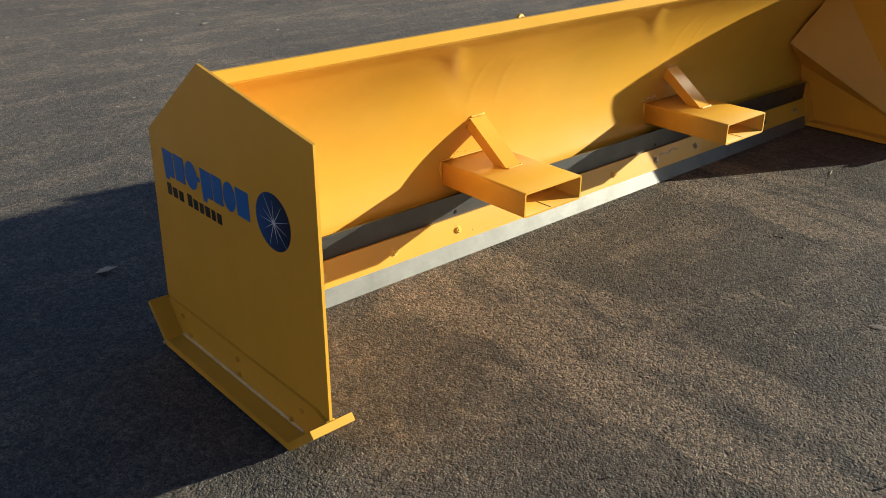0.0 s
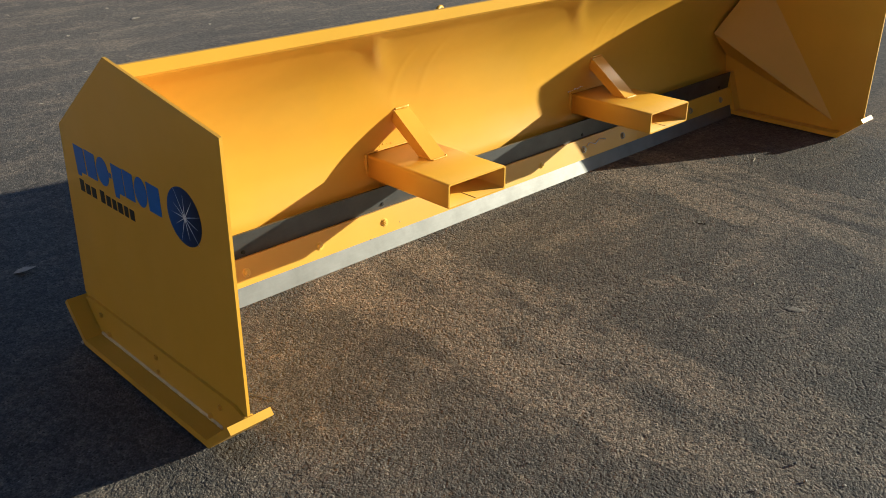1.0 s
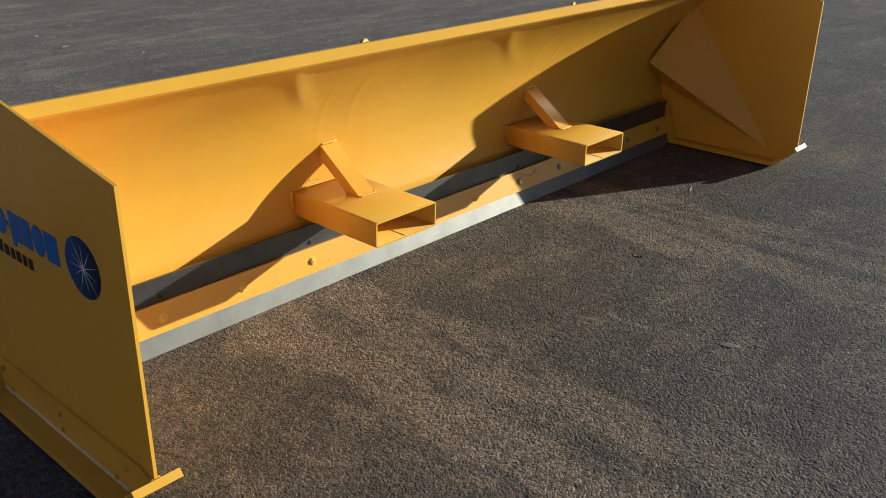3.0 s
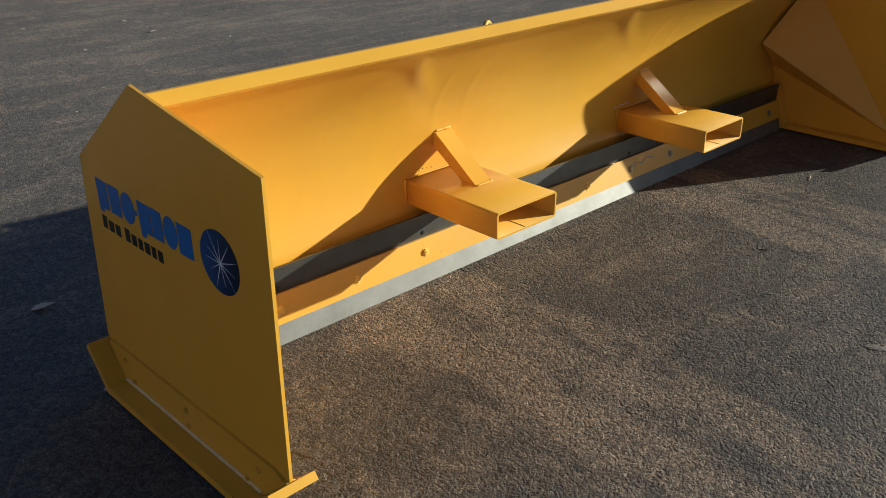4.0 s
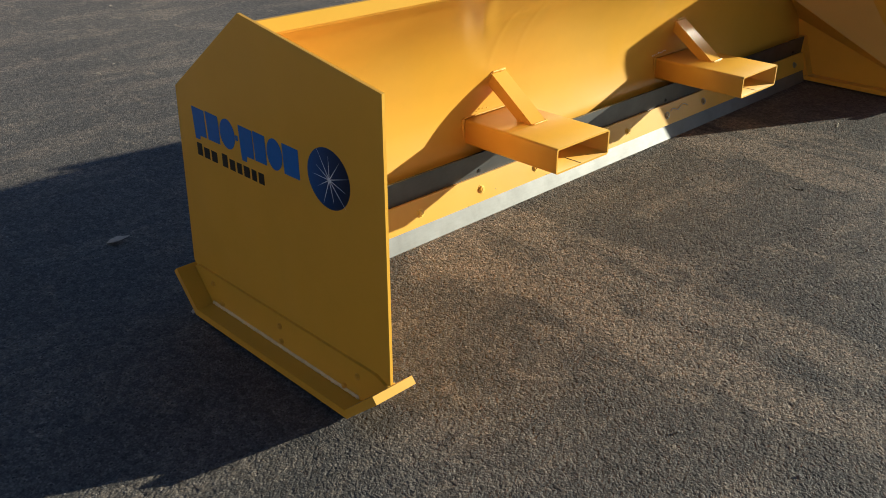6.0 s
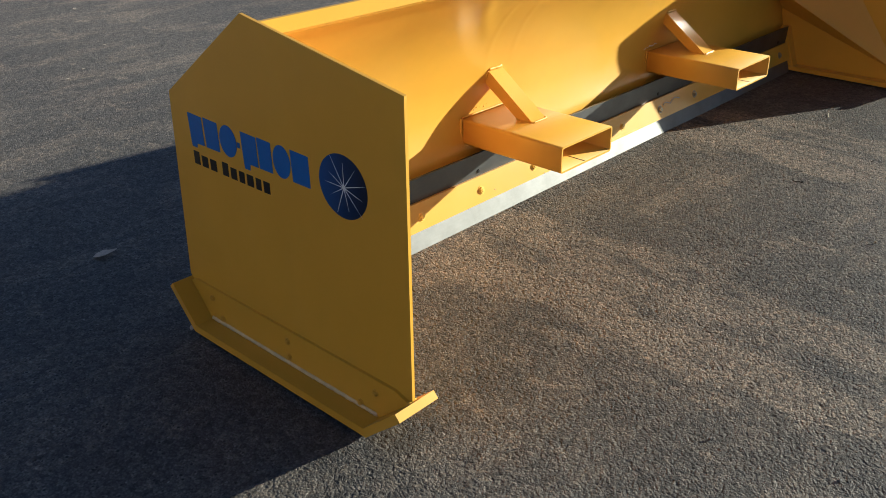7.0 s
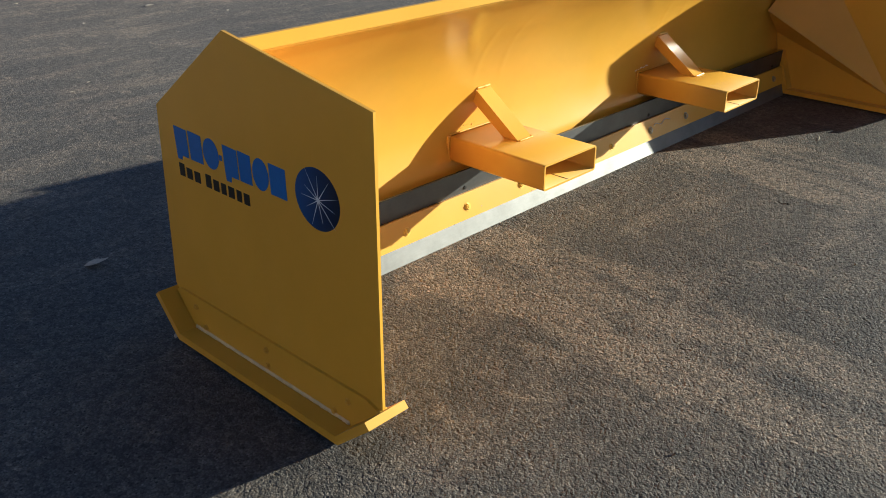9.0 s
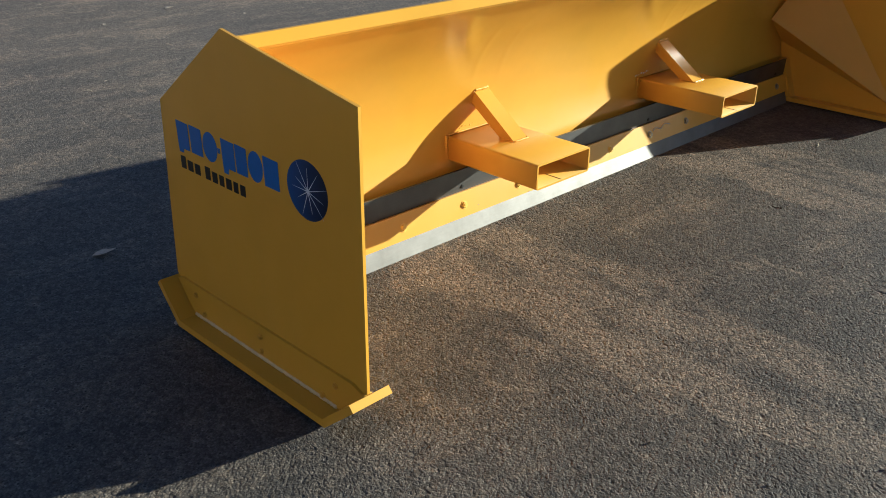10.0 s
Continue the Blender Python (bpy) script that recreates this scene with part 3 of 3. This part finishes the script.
top = 0.640
for y, w, tail, round_block in ((0.783, 0.060, 0.012, 0), (0.716, 0.060, 0.0, 0), (0.650, 0.070, 0.0, 1), (0.560, 0.060, 0.016, 0), (0.496, 0.052, 0.0, 0), (0.438, 0.064, 0.0, 1), (0.372, 0.064, 0.0, 0)):
    shape = block(y, w, 0.562, top, 0.006, tail)
    if round_block:
        shape = [(y - w / 2 + w / 2 * math.cos(a), (0.562 + top) / 2 + 0.041 * math.sin(a)) for a in (2 * math.pi * k / 28 for k in range(28))]
    flat(shape, 0.0006, "mark_block", BLUE, "solid blue block of the maker's mark")
flat([(0.578, 0.608), (0.566, 0.608), (0.566, 0.594), (0.578, 0.594)], 0.0006, "mark_dot", BLUE)
y = 0.777
for w, h in ((0.030, 0.036), (0.032, 0.030), (0.032, 0.030), (0.012, 0.0), (0.030, 0.036), (0.030, 0.030), (0.027, 0.030), (0.031, 0.030), (0.026, 0.030), (0.029, 0.030)):
    if h:
        flat([(y, 0.503 + h), (y - w + 0.005, 0.503 + h), (y - w + 0.005, 0.503), (y, 0.503)], 0.0006, "bar", BLACK, "short black printed bar")
    y -= w * 1.06 + 0.003
disc = flat([(0.195 + 0.078 * math.cos(a), 0.598 + 0.075 * math.sin(a)) for a in (2 * math.pi * k / 56 for k in range(56))], 0.0005, "disc", DISC, "navy blue printed disc")
RAYS = ((0.0725, 0.022), (0.039, 0.051), (0.0, 0.058), (-0.041, 0.066), (-0.0465, 0.026), (-0.061, 0.001), (-0.045, -0.027), (-0.026, -0.065), (0.013, -0.053), (0.056, -0.057), (0.056, -0.016))
star = []
for i, (dy, dz) in enumerate(RAYS):
    nxt = RAYS[(i + 1) % len(RAYS)]
    mid = (Vector((dy, dz)).normalized() + Vector(nxt).normalized()).normalized() * 0.0042
    star += [(0.191 - dy, 0.597 + dz), (0.191 - mid.x, 0.597 + mid.y)]
part("starburst", prism(star, -0.0016, -0.0011), WHITE, near_plate, "thin white rays of the printed starburst")


# ---- litter on the asphalt ----
def leaf(x, y, size, turn_deg, mat, label, category="leaf", curl=0.10):
    rng = random.Random(int(1000 * (x + 7) + 77 * y))
    bm = bmesh.new()
    rows = []
    n = 9
    for i in range(n):
        u = i / (n - 1)
        w = max(0.02, math.sin(math.pi * u ** 0.8)) * 0.27 * (1 + rng.uniform(-0.15, 0.15))
        lift = 0.06 * math.sin(math.pi * u) + curl * u ** 3
        rows.append([bm.verts.new(((u - 0.5) * size, v * w * size, (0.012 + lift + 0.25 * abs(v) * w + rng.uniform(0, 0.02)) * size)) for v in (-1, -0.5, 0, 0.5, 1)])
    for a, b in zip(rows, rows[1:]):
        for k in range(4):
            bm.faces.new((a[k], a[k + 1], b[k + 1], b[k]))
    low = min(v.co.z for v in bm.verts)
    bmesh.ops.translate(bm, verts=bm.verts, vec=(0, 0, 0.0006 - low))
    bmesh.ops.solidify(bm, geom=bm.faces[:], thickness=0.0006)
    ob = part("leaf", bm, mat, m=pose(x, y, 0.0006, 0, 0, turn_deg), smooth=True)
    return tagged(ob, label, category, "leaves on the asphalt")


leaf(0.01, 1.43, 0.082, -38, LEAF, "pale curled dry leaf lying in shade on asphalt", curl=0.30)
for x, y, size, deg in ((2.51, 5.43, 0.085, 10), (1.83, 5.17, 0.045, 70), (1.09, 5.93, 0.055, 30), (0.93, 3.50, 0.030, 150), (2.55, 6.03, 0.05, 95), (1.44, 4.04, 0.028, 200), (1.09, 3.63, 0.028, 20), (1.81, 6.29, 0.045, 120), (2.84, 4.84, 0.045, 60)):
    leaf(x, y, size, deg, LEAF, "small pale dry leaf on sunlit asphalt")
leaf(-0.050, 0.831, 0.030, 40, LEAF, "tiny pale scrap of leaf beside the skid")


def twig(x, y, length, deg, mat, label, bend=0.004):
    pts = [((k / 6 - 0.5) * length, bend * math.sin(k * 1.7), 0.0022 + 0.0012 * math.sin(k * 0.9) ** 2) for k in range(7)]
    ob = part("twig", rod(pts, [0.0009 + 0.0005 * math.sin(k) ** 2 for k in range(7)], 6), mat, m=pose(x, y, 0, 0, 0, deg), smooth=True)
    tagged(ob, label, "twig", "twigs on the asphalt")


twig(3.00, 0.23, 0.06, 20, STRAW, "pale straw lying on sunlit asphalt", 0.001)
# short dark strand next to a grey chip
twig(2.13, 0.0, 0.045, 100, DARK_STRAND, "short dark strand on asphalt")
# pale scratch on the asphalt, built as a thin raised rod
twig(0.172, 0.205, 0.100, 115, MUD, "thin pale scratch beside the skid tip, built as a rod", 0.0012)


def stone_chip(x, y, size, tall, mat, label):
    rng = random.Random(int(5000 * (x + 3) + 311 * y))
    bm = bmesh.new()
    bmesh.ops.create_icosphere(bm, subdivisions=1, radius=0.5)
    for v in bm.verts:
        v.co *= rng.uniform(0.72, 1.15)
    low = min(v.co.z for v in bm.verts)
    for v in bm.verts:
        v.co = Vector((v.co.x * size, v.co.y * size * 0.75, (v.co.z - low) * size * tall))
    ob = part("stone_chip", bm, mat, m=pose(x, y, -0.0006, 0, 0, rng.uniform(0, 180)))
    tagged(ob, label, "stone", "stone chips on the asphalt")


PALE, GREY = "small pale stone chip on asphalt", "small dark grey stone chip on asphalt"
for x, y, size, tall, mat, label in ((1.787, -0.413, 0.014, 0.75, STONE, PALE), (2.141, -0.012, 0.010, 0.8, GREY_STONE, GREY), (0.796, -0.946, 0.010, 0.8, STONE, PALE),
                                     (0.959, -0.968, 0.013, 0.8, GREY_STONE, GREY), (0.914, -1.016, 0.012, 0.7, STONE, PALE), (1.265, -0.552, 0.006, 0.8, STONE, PALE),
                                     (0.968, -1.089, 0.012, 0.4, STONE, PALE), (1.045, -1.168, 0.013, 0.4, STONE, PALE), (1.766, -0.954, 0.010, 0.6, STONE, PALE),
                                     (0.632, -0.480, 0.006, 0.8, STONE, PALE), (0.686, -0.624, 0.007, 0.6, STONE, PALE), (0.480, -0.500, 0.012, 0.8, GREY_STONE, GREY),
                                     (0.500, -0.568, 0.005, 0.8, STONE, PALE), (0.797, -0.240, 0.008, 0.6, STONE, PALE), (0.543, -0.779, 0.016, 0.35, GREY_STONE, GREY)):
    stone_chip(x, y, size, tall, mat, label)


def smear(x, y, length, width, deg):
    """A thin crust of dried mud with a ragged rim."""
    rng = random.Random(12)
    bm = bmesh.new()
    n = 26
    rim = [1.0 + 0.28 * math.sin(3 * a + 1) * math.sin(5 * a) + rng.uniform(-0.16, 0.16) for a in (2 * math.pi * k / n for k in range(n))]
    rings = []
    for scale, z in ((1.0, 0.0004), (0.75, 0.0013), (0.4, 0.0018)):
        rings.append([bm.verts.new((0.5 * length * scale * rim[k] * math.cos(2 * math.pi * k / n), 0.5 * width * scale * rim[k] * math.sin(2 * math.pi * k / n), z + rng.uniform(0, 0.0005))) for k in range(n)])
    for a, b in zip(rings, rings[1:]):
        for k in range(n):
            bm.faces.new((a[k], a[(k + 1) % n], b[(k + 1) % n], b[k]))
    bm.faces.new(rings[-1])
    bm.faces.new(rings[0][::-1])
    tagged(part("mud_smear", bm, MUD, m=pose(x, y, 0, 0, 0, deg)), "thin pale smear of dried mud on asphalt", "mud")


smear(1.725, -0.597, 0.060, 0.036, -75)
